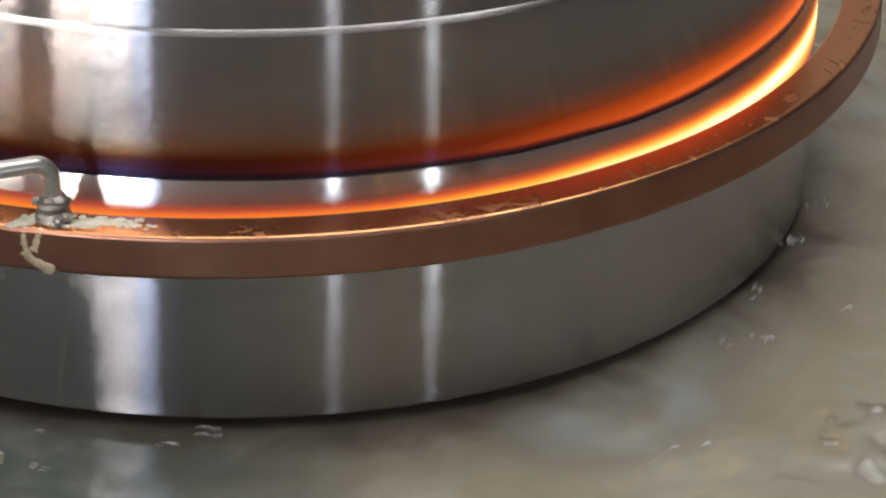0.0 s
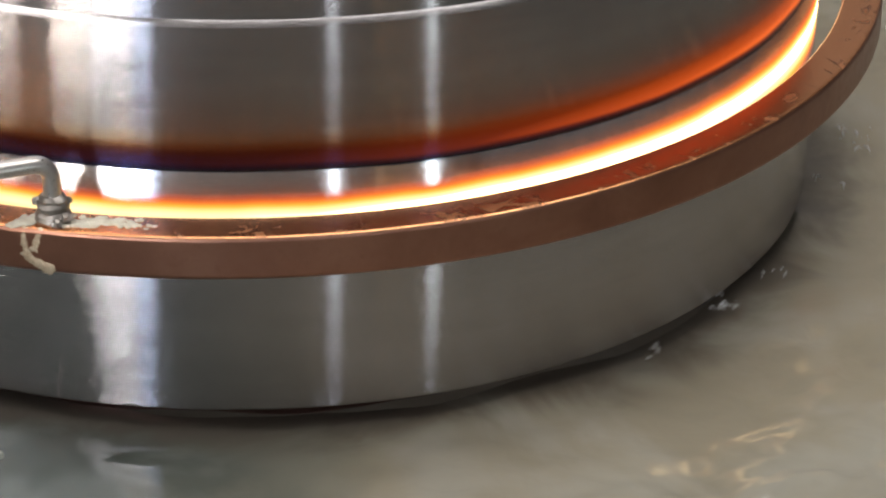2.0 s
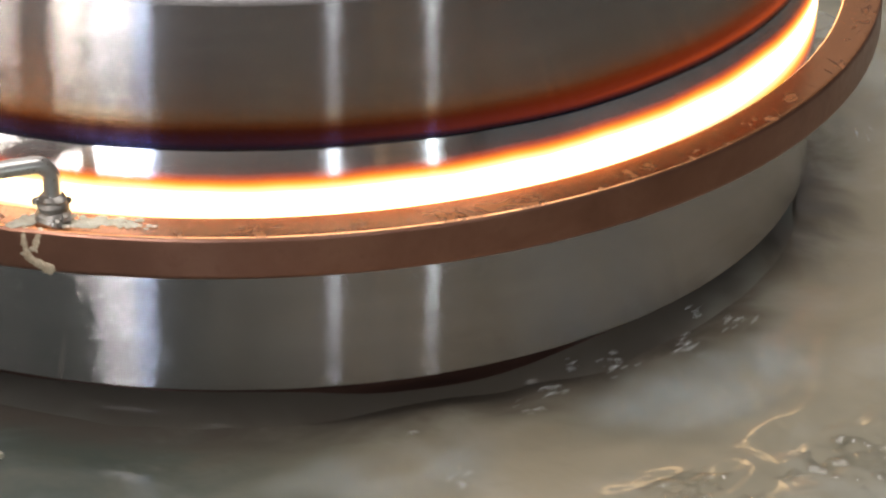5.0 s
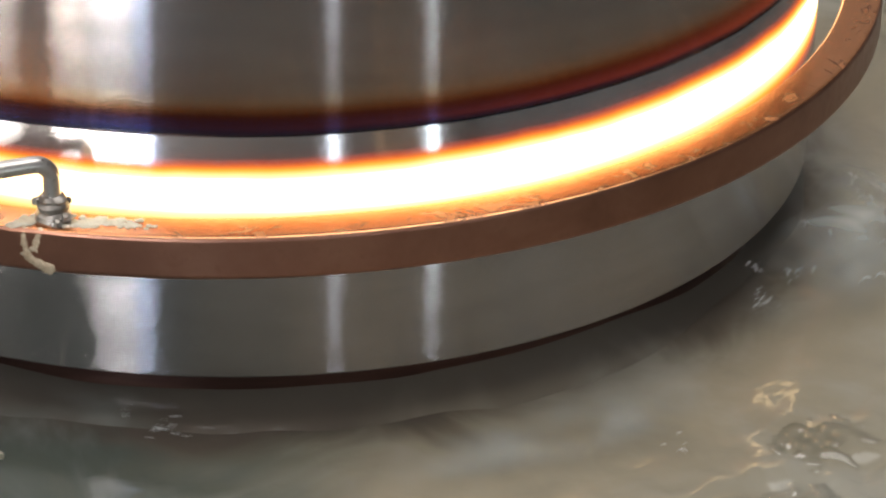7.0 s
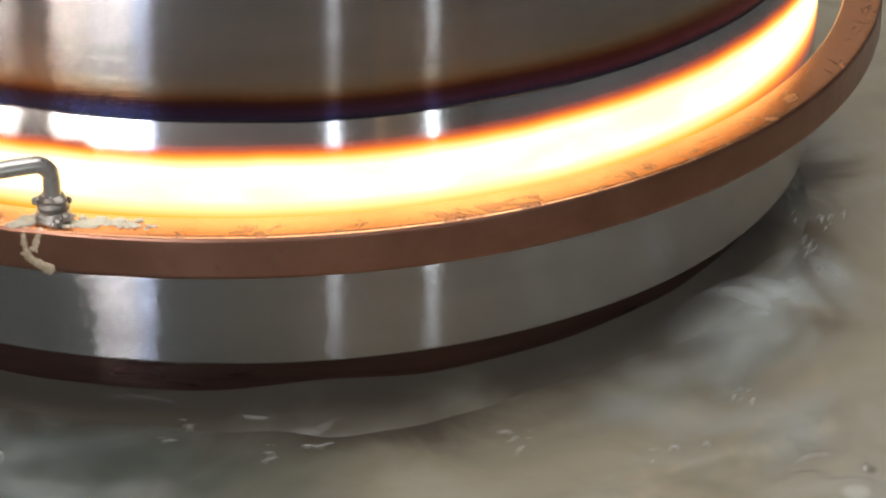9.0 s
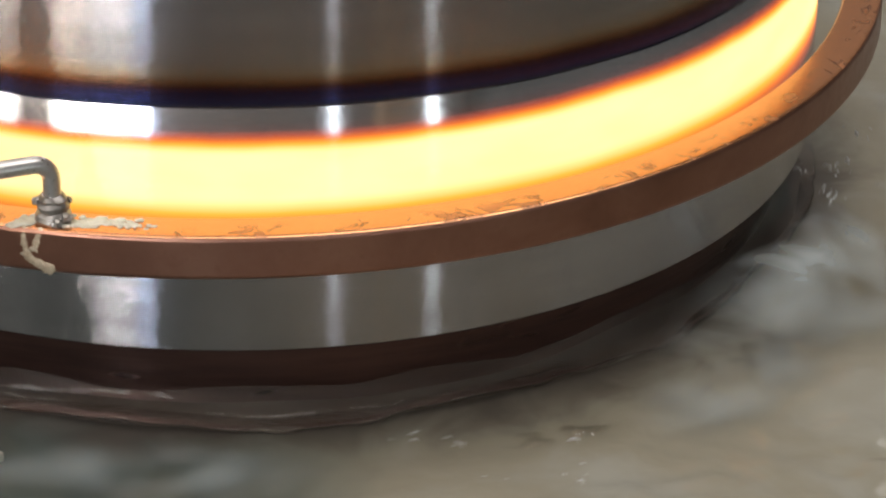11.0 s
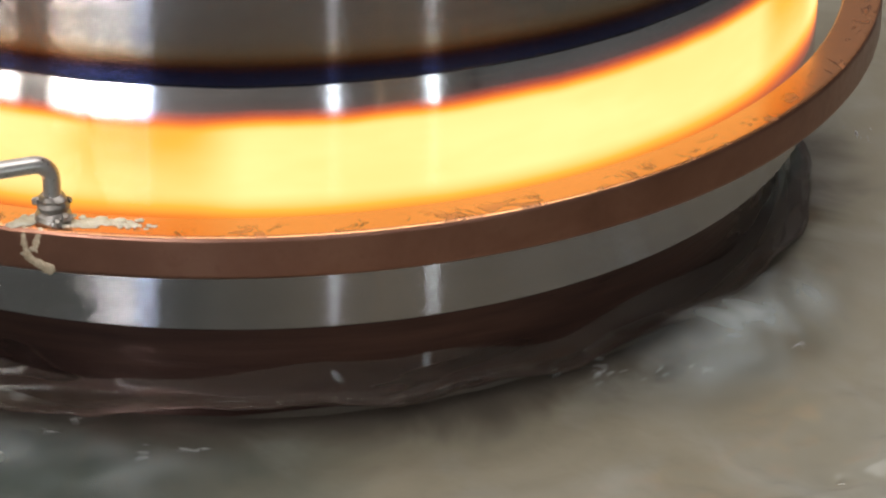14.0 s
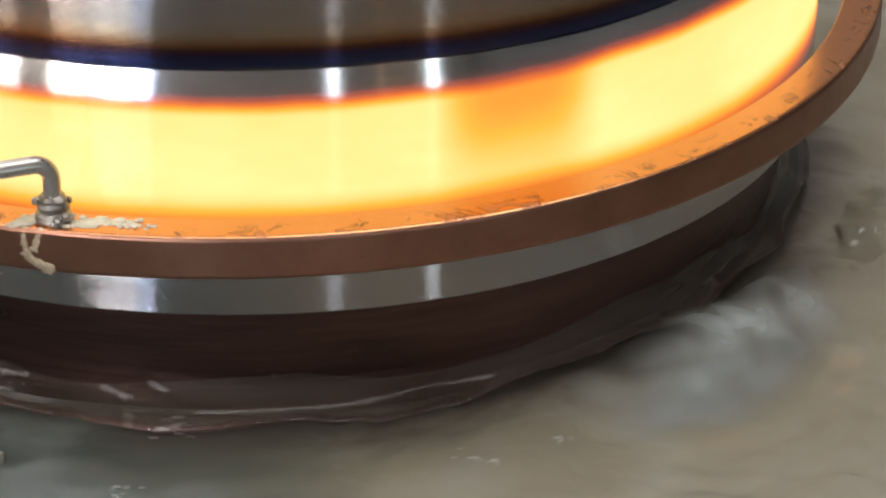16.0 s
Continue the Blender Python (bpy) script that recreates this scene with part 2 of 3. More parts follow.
def make_water(name):
    """Murky water; uneven light is put into its colour: darker green west, paler tan east."""
    m, nt, b = mat(name)
    place = nt.nodes.new("ShaderNodeNewGeometry").outputs["Position"]
    cloud = noise_node(nt, place, 6.0, 3.0, 0.5, 0.6)
    drift = noise_node(nt, object_coords(nt), 9.0, 4.0, 0.55, 0.8)
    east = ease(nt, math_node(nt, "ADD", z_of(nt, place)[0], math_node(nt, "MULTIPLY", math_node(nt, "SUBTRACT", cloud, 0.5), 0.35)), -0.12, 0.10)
    lit_murk = mix(nt, east, (0.062, 0.075, 0.067), (0.215, 0.194, 0.146))
    both = math_node(nt, "ADD", math_node(nt, "MULTIPLY", cloud, 0.35), math_node(nt, "MULTIPLY", drift, 0.65))
    base = mix(nt, ease(nt, both, 0.46, 0.68, 0.0, 0.30), lit_murk, (0.33, 0.345, 0.33))
    base = mix(nt, ease(nt, both, 0.50, 0.34, 0.0, 0.4), base, (0.15, 0.142, 0.112))
    # shade under the ring and coil, painted as a darker base near the support
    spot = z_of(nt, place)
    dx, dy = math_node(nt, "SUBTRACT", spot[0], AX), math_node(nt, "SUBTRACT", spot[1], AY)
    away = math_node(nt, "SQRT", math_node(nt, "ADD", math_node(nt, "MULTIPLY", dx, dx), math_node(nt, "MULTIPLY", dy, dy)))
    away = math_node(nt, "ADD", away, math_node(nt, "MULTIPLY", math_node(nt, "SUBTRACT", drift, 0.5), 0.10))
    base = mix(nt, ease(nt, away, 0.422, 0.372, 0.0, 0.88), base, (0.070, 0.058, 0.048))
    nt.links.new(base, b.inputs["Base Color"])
    b.inputs["Roughness"].default_value = 0.08
    b.inputs["IOR"].default_value = 1.33
    ripple = noise_node(nt, object_coords(nt), 42.0, 2.0, 0.5, 0.5)
    bump(nt, b, ripple, 0.15, 0.006)
    return m


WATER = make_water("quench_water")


def make_drop():
    m, nt, b = mat("glint_white_water")
    # white base colour stands in for lamp glints on the drops
    b.inputs["Base Color"].default_value = (0.86, 0.88, 0.88, 1)
    b.inputs["Transmission Weight"].default_value = 0.5
    b.inputs["Roughness"].default_value = 0.08
    b.inputs["IOR"].default_value = 1.33
    b.inputs["Specular IOR Level"].default_value = 0.8
    return m


DROP = make_drop()


def make_sheet(name, cloudy, gloss):
    """A thin running layer of clear water: it shines by its own gloss and lets the rest show through; cloudy is its share of brown silt."""
    m, nt, b = mat(name)
    streak = noise_node(nt, object_coords(nt, (1.0, 1.0, 7.0)), 24.0, 4.0, 0.6, 0.4)
    nt.links.new(ramp(nt, streak, ((0.3, (0.14, 0.10, 0.08)), (0.7, (0.30, 0.24, 0.19)))), b.inputs["Base Color"])
    b.inputs["Roughness"].default_value = 0.6
    b.inputs["Specular IOR Level"].default_value = 0.0
    clear = nt.nodes.new("ShaderNodeBsdfTransparent")
    body = nt.nodes.new("ShaderNodeMixShader")
    body.inputs[0].default_value = cloudy
    nt.links.new(clear.outputs[0], body.inputs[1])
    nt.links.new(b.outputs[0], body.inputs[2])
    shine = node(nt, "ShaderNodeBsdfGlossy", Roughness=0.03)
    fresnel = node(nt, "ShaderNodeFresnel", IOR=gloss)
    top = nt.nodes.new("ShaderNodeMixShader")
    nt.links.new(fresnel.outputs[0], top.inputs[0])
    nt.links.new(body.outputs[0], top.inputs[1])
    nt.links.new(shine.outputs[0], top.inputs[2])
    nt.links.new(top.outputs[0], nt.nodes["Material Output"].inputs["Surface"])
    return m


SHEET = make_sheet("silty_running_water", 0.20, 1.33)
FILM = make_sheet("clear_running_water", 0.0, 1.5)


def make_foam(name, dense):
    """Pale aerated water, thinning out to nothing at its ragged rim; the mesh carries its own unit disc as UV."""
    m, nt, b = mat(name)
    uv = nt.nodes.new("ShaderNodeTexCoord").outputs["UV"]
    co = object_coords(nt)
    cloud = noise_node(nt, co, 15.0, 3.0, 0.5, 0.5)
    length = nt.nodes.new("ShaderNodeVectorMath")
    length.operation = "LENGTH"
    nt.links.new(uv, length.inputs[0])
    body = math_node(nt, "MULTIPLY", ease(nt, length.outputs["Value"], 1.0, 0.15), ease(nt, cloud, 0.28, 0.72))
    b.inputs["Base Color"].default_value = (0.33, 0.37, 0.375, 1)
    b.inputs["Roughness"].default_value = 0.6
    clear = nt.nodes.new("ShaderNodeBsdfTransparent")
    blend = nt.nodes.new("ShaderNodeMixShader")
    nt.links.new(math_node(nt, "MULTIPLY", body, dense), blend.inputs[0])
    nt.links.new(clear.outputs[0], blend.inputs[1])
    nt.links.new(b.outputs[0], blend.inputs[2])
    nt.links.new(blend.outputs[0], nt.nodes["Material Output"].inputs["Surface"])
    return m


FOAM = make_foam("aerated_water", 0.5)
PLUME = make_foam("thick_aerated_water", 0.95)


# ---- mesh helpers ----
def finish(name, bm, material, parent=None, smooth=30, sheet=False):
    me = bpy.data.meshes.new(name)
    if not sheet:
        bmesh.ops.recalc_face_normals(bm, faces=bm.faces)
    for f in bm.faces:
        f.smooth = smooth > 0
    bm.to_mesh(me)
    bm.free()
    if smooth:
        me.set_sharp_from_angle(angle=radians(smooth))
    me.materials.append(material)
    ob = new(name, me)
    ob.parent = parent
    return ob


def part(name, bm, material, parent, label="", smooth=30):
    return tagged(finish(name, bm, material, parent, smooth), label)


def lathe(profile, n=288, bm=None, centre=(0, 0), z0=0.0):
    """A closed profile of (r, z) turned about the z axis."""
    bm = bm or bmesh.new()
    rings = []
    for i in range(n):
        a = 2 * math.pi * i / n
        c, s = math.cos(a), math.sin(a)
        rings.append([bm.verts.new((centre[0] + r * c, centre[1] + r * s, z0 + z)) for r, z in profile])
    k = len(profile)
    for i in range(n):
        p, q = rings[i], rings[(i + 1) % n]
        for j in range(k):
            bm.faces.new((p[j], q[j], q[(j + 1) % k], p[(j + 1) % k]))
    return bm


def box(bm, x0, x1, y0, y1, z0, z1):
    m = Matrix.LocRotScale(((x0 + x1) / 2, (y0 + y1) / 2, (z0 + z1) / 2), None, (x1 - x0, y1 - y0, z1 - z0))
    return bmesh.ops.create_cube(bm, size=1, matrix=m)["verts"]


def sweep(points, radius, n=20, bm=None):
    """A round bar along a line of points."""
    bm = bm or bmesh.new()
    pts = [Vector(p) for p in points]
    rings = []
    for i, p in enumerate(pts):
        d = (pts[min(i + 1, len(pts) - 1)] - pts[max(i - 1, 0)]).normalized()
        side = d.cross(Vector((0.3, 1, 0.05))).normalized()
        up = side.cross(d)
        r = radius[i] if isinstance(radius, (list, tuple)) else radius
        rings.append([bm.verts.new(p + r * (math.cos(2 * math.pi * k / n) * side + math.sin(2 * math.pi * k / n) * up)) for k in range(n)])
    for p, q in zip(rings, rings[1:]):
        for k in range(n):
            bm.faces.new((p[k], p[(k + 1) % n], q[(k + 1) % n], q[k]))
    bm.faces.new(rings[0])
    bm.faces.new(rings[-1])
    return bm


def blob(bm, x, y, z, rx, ry, rz, seed, rough=0.25, sub=3, turn=0.0):
    """A lumpy pad."""
    vs = bmesh.ops.create_icosphere(bm, subdivisions=sub, radius=1)["verts"]
    c, s = math.cos(turn), math.sin(turn)
    for v in vs:
        k = 1 + rough * noise.noise(v.co * 1.9 + Vector((seed * 7.3, seed * 3.1, seed)))
        a, b2, d = v.co.x * k * rx, v.co.y * k * ry, v.co.z * k * rz
        v.co = (x + c * a - s * b2, y + s * a + c * b2, z + d)


# ---- the shop round the tank ----
def wall_with_openings():
    bm = bmesh.new()
    edges = sorted(OPENINGS)
    x = -5.2
    for cx, w, z0, z1, _, _ in edges:
        box(bm, x, cx - w / 2, -6.2, -6.0, 0, 5)
        box(bm, cx - w / 2, cx + w / 2, -6.2, -6.0, 0, z0)
        box(bm, cx - w / 2, cx + w / 2, -6.2, -6.0, z1, 5)
        x = cx + w / 2
    box(bm, x, 5.2, -6.2, -6.0, 0, 5)
    return finish("wall_south", bm, WALL, smooth=0)


tagged(wall_with_openings(), "grey plaster shop wall with tall window openings", "wall", kind="structure")
bm = bmesh.new()
box(bm, -5.2, 5.2, 4.0, 4.2, 0, 5)
tagged(finish("wall_north", bm, WALL, smooth=0), "plain grey plaster shop wall", "wall", kind="structure")
bm = bmesh.new()
box(bm, 5.0, 5.2, -6.0, 4.0, 0, 5)
tagged(finish("wall_east", bm, DARK, smooth=0), "dark painted shop wall", "wall", kind="structure")
bm = bmesh.new()
y, w, z0, z1 = WEST_OPENING
box(bm, -5.2, -5.0, -6.0, y - w / 2, 0, 5)
box(bm, -5.2, -5.0, y + w / 2, 4.0, 0, 5)
box(bm, -5.2, -5.0, y - w / 2, y + w / 2, 0, z0)
box(bm, -5.2, -5.0, y - w / 2, y + w / 2, z1, 5)
tagged(finish("wall_west", bm, WALL, smooth=0), "grey plaster shop wall with one unseen opening added for light", "wall", kind="structure")
bm = bmesh.new()
box(bm, -5.2, 5.2, -6.2, 4.2, -0.1, 0)
tagged(finish("floor", bm, FLOOR, smooth=0), "worn grey concrete shop floor", "floor", kind="structure")
bm = bmesh.new()
xs = [-5.2]
for x, y, w, h, _ in FILL_SKYLIGHTS:
    box(bm, xs[-1], x - w / 2, -6.2, 4.2, 5.0, 5.15)
    box(bm, x - w / 2, x + w / 2, -6.2, y - h / 2, 5.0, 5.15)
    box(bm, x - w / 2, x + w / 2, y + h / 2, 4.2, 5.0, 5.15)
    xs.append(x + w / 2)
box(bm, xs[-1], 5.2, -6.2, 4.2, 5.0, 5.15)
tagged(finish("ceiling", bm, CEIL, smooth=0), "unseen pale grey ceiling with two added skylights", "ceiling", kind="structure")
for i, (cx, w, z0, z1, _, _) in enumerate(sorted(OPENINGS)):
    win = tagged(new("window_%d" % (i + 1)), "tall daylit shop window in a grey frame", "window", kind="structure")
    win.location = (cx, -6.1, z0)
    bm = bmesh.new()
    for sx in (-1, 1):
        box(bm, sx * (w / 2 - 0.02) - 0.02, sx * (w / 2 - 0.02) + 0.02, 0.04, 0.098, 0, z1 - z0)
    part("window_frame", bm, FRAME, win, smooth=0)

# ---- the quench tank and its water ----
WATER_Z = ZC - 0.150


def quench_tank():
    tank = tagged(new("quench_tank"), "round painted steel quench tank full of water", "tank")
    bm = lathe([(0.70, 0), (0.72, 0), (0.72, 0.92), (0.76, 0.92), (0.76, 0.935), (0.70, 0.935)], 128)
    part("shell", bm, TANK, tank)
    bm = lathe([(0.02, 0.02), (0.6995, 0.02), (0.6995, 0.05), (0.02, 0.05)], 96)
    part("bottom_plate", bm, TANK, tank)
    return tank


quench_tank()


def wave(x, y):
    r, a = math.hypot(x, y), math.atan2(y, x)
    v = Vector((x, y, 0))
    swirl = Vector((r * 9, a * 3.2 * max(r, 0.2) / 0.4, 1.7))
    chop = min(1.0, max(0.0, (r - 0.46) / 0.10))
    h = 0.0040 * noise.noise(v * 9) + (0.0016 + 0.0046 * chop) * noise.noise(v * 24 + Vector((3, 1, 5))) + 0.0016 * noise.noise(Vector((r * 42, 4 * math.cos(a * 2), 4 * math.sin(a))))
    h += 0.0044 * chop * noise.noise(v * 58)
    return h * (1.0 if r < 0.75 else 0.2)


def water_surface():
    bm = bmesh.new()
    radii = [0.25 + 0.0042 * i for i in range(90)] + [0.64 + 0.02 * i for i in range(3)] + [0.6885]
    n = 512
    prev = None
    for r in radii:
        ring = []
        for i in range(n):
            a = 2 * math.pi * i / n
            x, y = r * math.cos(a), r * math.sin(a)
            ring.append(bm.verts.new((x, y, wave(x, y))))
        if prev:
            for i in range(n):
                bm.faces.new((prev[i], ring[i], ring[(i + 1) % n], prev[(i + 1) % n]))
        prev = ring
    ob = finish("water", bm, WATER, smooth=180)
    ob.location = (AX, AY, WATER_Z)
    return tagged(ob, "murky grey-green quench water swirling in the tank", "water", kind="structure")


water = water_surface()


# added out of view to keep window reflections off the ring's lower left
def blocking_cabinet():
    cab = tagged(new("blocking_cabinet"), "unseen dark cabinet added to block reflections on the ring", "cabinet")
    cab.location = (-0.89, -1.225, 0)
    bm = bmesh.new()
    box(bm, -0.45, 0.45, -0.375, 0.375, 0.06, 1.09)
    bmesh.ops.bevel(bm, geom=[e for e in bm.edges], offset=0.012, segments=2, affect="EDGES")
    part("body", bm, DARK, cab)
    bm = bmesh.new()
    box(bm, -0.40, 0.40, -0.395, -0.378, 0.12, 1.03)
    door = part("door", bm, DARK, cab, smooth=0)
    bm = bmesh.new()
    box(bm, 0.30, 0.33, -0.425, -0.397, 0.52, 0.68)
    part("handle", bm, FRAME, door, smooth=0)
    bm = bmesh.new()
    box(bm, -0.43, 0.43, -0.355, 0.355, 0.0, 0.058)
    part("plinth", bm, DARK, cab, smooth=0)
    return cab


blocking_cabinet()


def locker():
    ob = tagged(new("tall_locker"), "tall tan painted steel locker against the wall", "locker")
    ob.location = (2.90, -5.76, 0)
    bm = bmesh.new()
    box(bm, -0.46, 0.46, -0.22, 0.20, 0.08, 2.60)
    part("body", bm, WOOD, ob, smooth=0)
    for x0, x1, hx in ((-0.45, -0.005, -0.04), (0.005, 0.45, 0.04)):
        bm = bmesh.new()
        box(bm, x0, x1, 0.203, 0.222, 0.12, 2.57)
        door = part("door", bm, WOOD, ob, smooth=0)
        bm = bmesh.new()
        box(bm, hx - 0.012, hx + 0.012, 0.224, 0.245, 1.15, 1.35)
        part("handle", bm, FRAME, door, smooth=0)
    bm = bmesh.new()
    box(bm, -0.44, 0.44, -0.20, 0.18, 0.0, 0.078)
    part("plinth", bm, DARK, ob, smooth=0)
    return ob


locker()


# ---- the copper induction coil with its feed tube ----
R_IN, R_OUT, H_COIL = 0.4048, 0.430, 0.0265


def induction_coil():
    coil = tagged(new("induction_coil"), "copper induction coil ring round the steel ring", "induction coil")
    coil.location = (0, 0, ZC)
    e = 0.0028
    prof = [(R_OUT - e - 0.0006, 0)]
    for cr, cz, a0 in ((R_OUT - e, -e, 90), (R_OUT - e, -H_COIL + e, 0)):
        for k in range(5):
            a = radians(a0 - k * 22.5)
            prof.append((cr + e * math.cos(a), cz + e * math.sin(a)))
        if a0 == 90:
            prof += [(R_OUT, -e - 0.0006), (R_OUT, -H_COIL + e + 0.0006)]
    prof += [(R_OUT - e - 0.0006, -H_COIL), (R_IN + 0.001, -H_COIL), (R_IN, -H_COIL + 0.001), (R_IN, -0.001), (R_IN + 0.001, 0)]
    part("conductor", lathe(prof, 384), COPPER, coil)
    # feed tube with its collar and braze
    bx, by = -0.1000, -0.4040
    pts = [(bx, by, -0.004 + 0.003 * i) for i in range(10)]
    d = Vector((-0.945, -0.33, 0)).normalized()
    rb, zc = 0.0105, 0.0245
    for k in range(1, 9):
        a = k * math.pi / 16
        pts.append((bx + d.x * rb * (1 - math.cos(a)), by + d.y * rb * (1 - math.cos(a)), zc + rb * math.sin(a)))
    for k in range(1, 11):
        pts.append((bx + d.x * (rb + 0.006 * k), by + d.y * (rb + 0.006 * k), zc + rb))
    part("feed_tube", sweep(pts, 0.0050, 24), TUBE, coil, "dull grey metal feed tube bent at a right angle")
    end = Vector((bx + d.x * 0.0345, by + d.y * 0.0345, zc + rb))
    part("hose", sweep([end + d * 0.004 * k for k in range(30)], [0.0058] + [0.0074] * 28 + [0.0068], 24), RUBBER, coil, "black rubber hose end")
    collar = lathe([(0.0046, 0), (0.0098, 0), (0.0106, 0.002), (0.0098, 0.0046), (0.0080, 0.0062), (0.0090, 0.0078), (0.0092, 0.0098), (0.0076, 0.0118), (0.0080, 0.0134), (0.0064, 0.0152), (0.0046, 0.0156)], 36, centre=(bx, by))
    for v in collar.verts:
        v.co += Vector(noise.noise_vector(v.co * 140)) * 0.0012
    part("collar", collar, DULL, coil, "dark lumpy brazed tube collar")
    for x, y, z, q, seed in ((0.0075, -0.0072, 0.0045, 0.0036, 3), (-0.0085, -0.001, 0.0118, 0.0030, 5), (0.0082, 0.003, 0.0105, 0.0026, 8), (0.002, -0.0105, 0.0022, 0.0032, 11)):
        bm = bmesh.new()
        blob(bm, bx + x, by + y, z, q, q * 0.8, q * 0.75, seed, 0.5)
        part("braze_bead", bm, DULL, coil, "small bead of braze metal")

    def crust(name, spots, size, seed, label):
        """A crust of many small flat lumps grown together on the top face."""
        rng = random.Random(seed)
        bm = bmesh.new()
        for cx, cy, sx, sy, count in spots:
            for _ in range(count):
                q = size * rng.uniform(0.5, 1.3)
                blob(bm, bx + cx + rng.gauss(0, sx), by + cy + rng.gauss(0, sy), rng.uniform(-0.0004, 0.0003), q * rng.uniform(0.8, 1.8), q, rng.uniform(0.0006, 0.0014), rng.random() * 50, 0.5, 2, rng.uniform(-0.4, 0.6))
        tagged(part(name, bm, FLUX, coil, label), kind="stuff")

    crust("flux_crust", ((-0.014, 0.0, 0.006, 0.003, 18), (0.020, -0.004, 0.008, 0.003, 26), (0.010, -0.008, 0.005, 0.002, 10)), 0.0030, 5, "pale crust of dried brazing flux")
    crust("flux_scab", ((0.040, -0.006, 0.005, 0.0028, 16), (0.048, -0.0095, 0.004, 0.0015, 8)), 0.0019, 6, "thin pale scab of dried flux")
    rng = random.Random(9)
    bm = bmesh.new()
    # two arms from the top edge that meet lower down, and a tail that drifts along the lower edge
    arms = (((-0.030, 0.02), (-0.032, 0.35), (-0.028, 0.62), 20), ((-0.010, 0.05), (-0.013, 0.30), (-0.019, 0.52), 16), ((-0.028, 0.62), (-0.018, 0.86), (0.001, 0.92), 26))
    for p0, p1, p2, count in arms:
        for k in range(count):
            q = k / (count - 1)
            turn, down = ((1 - q) ** 2 * p0[i] + 2 * q * (1 - q) * p1[i] + q * q * p2[i] for i in (0, 1))
            a = math.atan2(by, bx) + turn + rng.gauss(0, 0.0012)
            rr = R_OUT - 0.0005 if down > 0.12 else R_OUT - 0.0014
            wide = rng.uniform(0.0012, 0.0024) * (1.4 if count == 26 else 1.0)
            blob(bm, rr * math.cos(a), rr * math.sin(a), -0.0010 - 0.0240 * down, wide * 1.2, 0.0007, wide * 1.2, k * 1.3 + count, 0.5, 2, a + math.pi / 2)
    tagged(part("braze_run", bm, BRAZE, coil, "pale braze run down the coil's side"), kind="stuff")
    return coil


induction_coil()


# ---- the steel ring being hardened ----
RW, RU = 0.3788, 0.3757


def steel_ring():
    ring = tagged(new("steel_ring"), "large turned steel ring with a glowing band", "steel ring")
    prof = [(0.30, 0.0), (RW - 0.0016, 0.0), (RW, 0.0016), (RW, EDGE - 0.0165), (RW - 0.0003, EDGE - 0.0140), (RU + 0.0004, EDGE - 0.0008), (RU + 0.0001, EDGE), (RU - 0.0012, EDGE + 0.0003), (0.30, EDGE + 0.0003)]
    part("heated_band", lathe(prof, 320), STEEL_BAND, ring, "orange-hot band of the ring above bare steel")
    z0 = EDGE + 0.0004
    prof = [(0.305, z0), (RU - 0.0001, z0), (RU, z0 + 0.0003), (RU, 0.2405), (RU - 0.0006, 0.2415), (RU - 0.0020, 0.2436), (RU - 0.0026, 0.2440), (RU - 0.0026, 0.40), (RU - 0.006, 0.4026), (0.305, 0.4026)]
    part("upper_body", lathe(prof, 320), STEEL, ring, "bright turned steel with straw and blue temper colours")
    prof = [(0.31, -0.16), (0.361, -0.16), (0.361, -0.0005), (0.31, -0.0005)]
    part("support_hub", lathe(prof, 256), WET_IRON, ring, "dark wet iron support under the ring")
    return ring


ring = steel_ring()

# ---- what the turning ring throws about on the water ----
def foam_patch(seed, r, wide, deep, lift, material=FOAM):
    """A pale veil of air bubbles; its origin lies on the ring's axis."""
    bm = bmesh.new()
    uv = bm.loops.layers.uv.new("disc")
    n, k = 40, 8
    rings = []
    for j in range(1, k + 1):
        q = j / k
        row = []
        for i in range(n):
            a = 2 * math.pi * i / n
            edge = 1 + 0.35 * noise.noise(Vector((math.cos(a) * 1.3, math.sin(a) * 1.3, seed * 3.7)))
            u, v = q * edge * math.cos(a), q * edge * math.sin(a)
            ang, rad = u * wide / r, r + v * deep
            z = lift * (1 - q * q) + 0.004 + 0.0015 * noise.noise(Vector((u * 3, v * 3, seed)))
            vert = bm.verts.new((rad * math.cos(ang), rad * math.sin(ang), z))
            row.append((vert, (q * math.cos(a), q * math.sin(a))))
        rings.append(row)
    mid = bm.verts.new((r, 0, lift + 0.004))

    def face(corners):
        f = bm.faces.new([c[0] for c in corners])
        for loop, c in zip(f.loops, corners):
            loop[uv].uv = c[1]

    for i in range(n):
        face(((mid, (0, 0)), rings[0][i], rings[0][(i + 1) % n]))
        for p, q in zip(rings, rings[1:]):
            face((p[i], q[i], q[(i + 1) % n], p[(i + 1) % n]))
    ob = finish("foam_patch", bm, material, smooth=180)
    return tagged(ob, "pale grey veil of air bubbles on the water", "foam", "foam patches on the water", "stuff")


FOAMS = []
for i, (r, wide, deep, speed, start) in enumerate(((0.430, 0.11, 0.045, 74, -60), (0.455, 0.09, 0.050, 60, 10), (0.440, 0.13, 0.040, 82, 80), (0.480, 0.10, 0.050, 52, 150),
                                                   (0.435, 0.09, 0.040, 90, 215), (0.500, 0.12, 0.045, 44, 270), (0.450, 0.08, 0.045, 68, 300))):
    FOAMS.append((foam_patch(i + 1, r, wide, deep, 0.003), speed, start))
plume = foam_patch(20, 0.424, 0.125, 0.064, 0.036, PLUME)
plume.name = "aerated_plume"
tagged(plume, "pale swell of aerated water beside the ring", "water", kind="stuff")


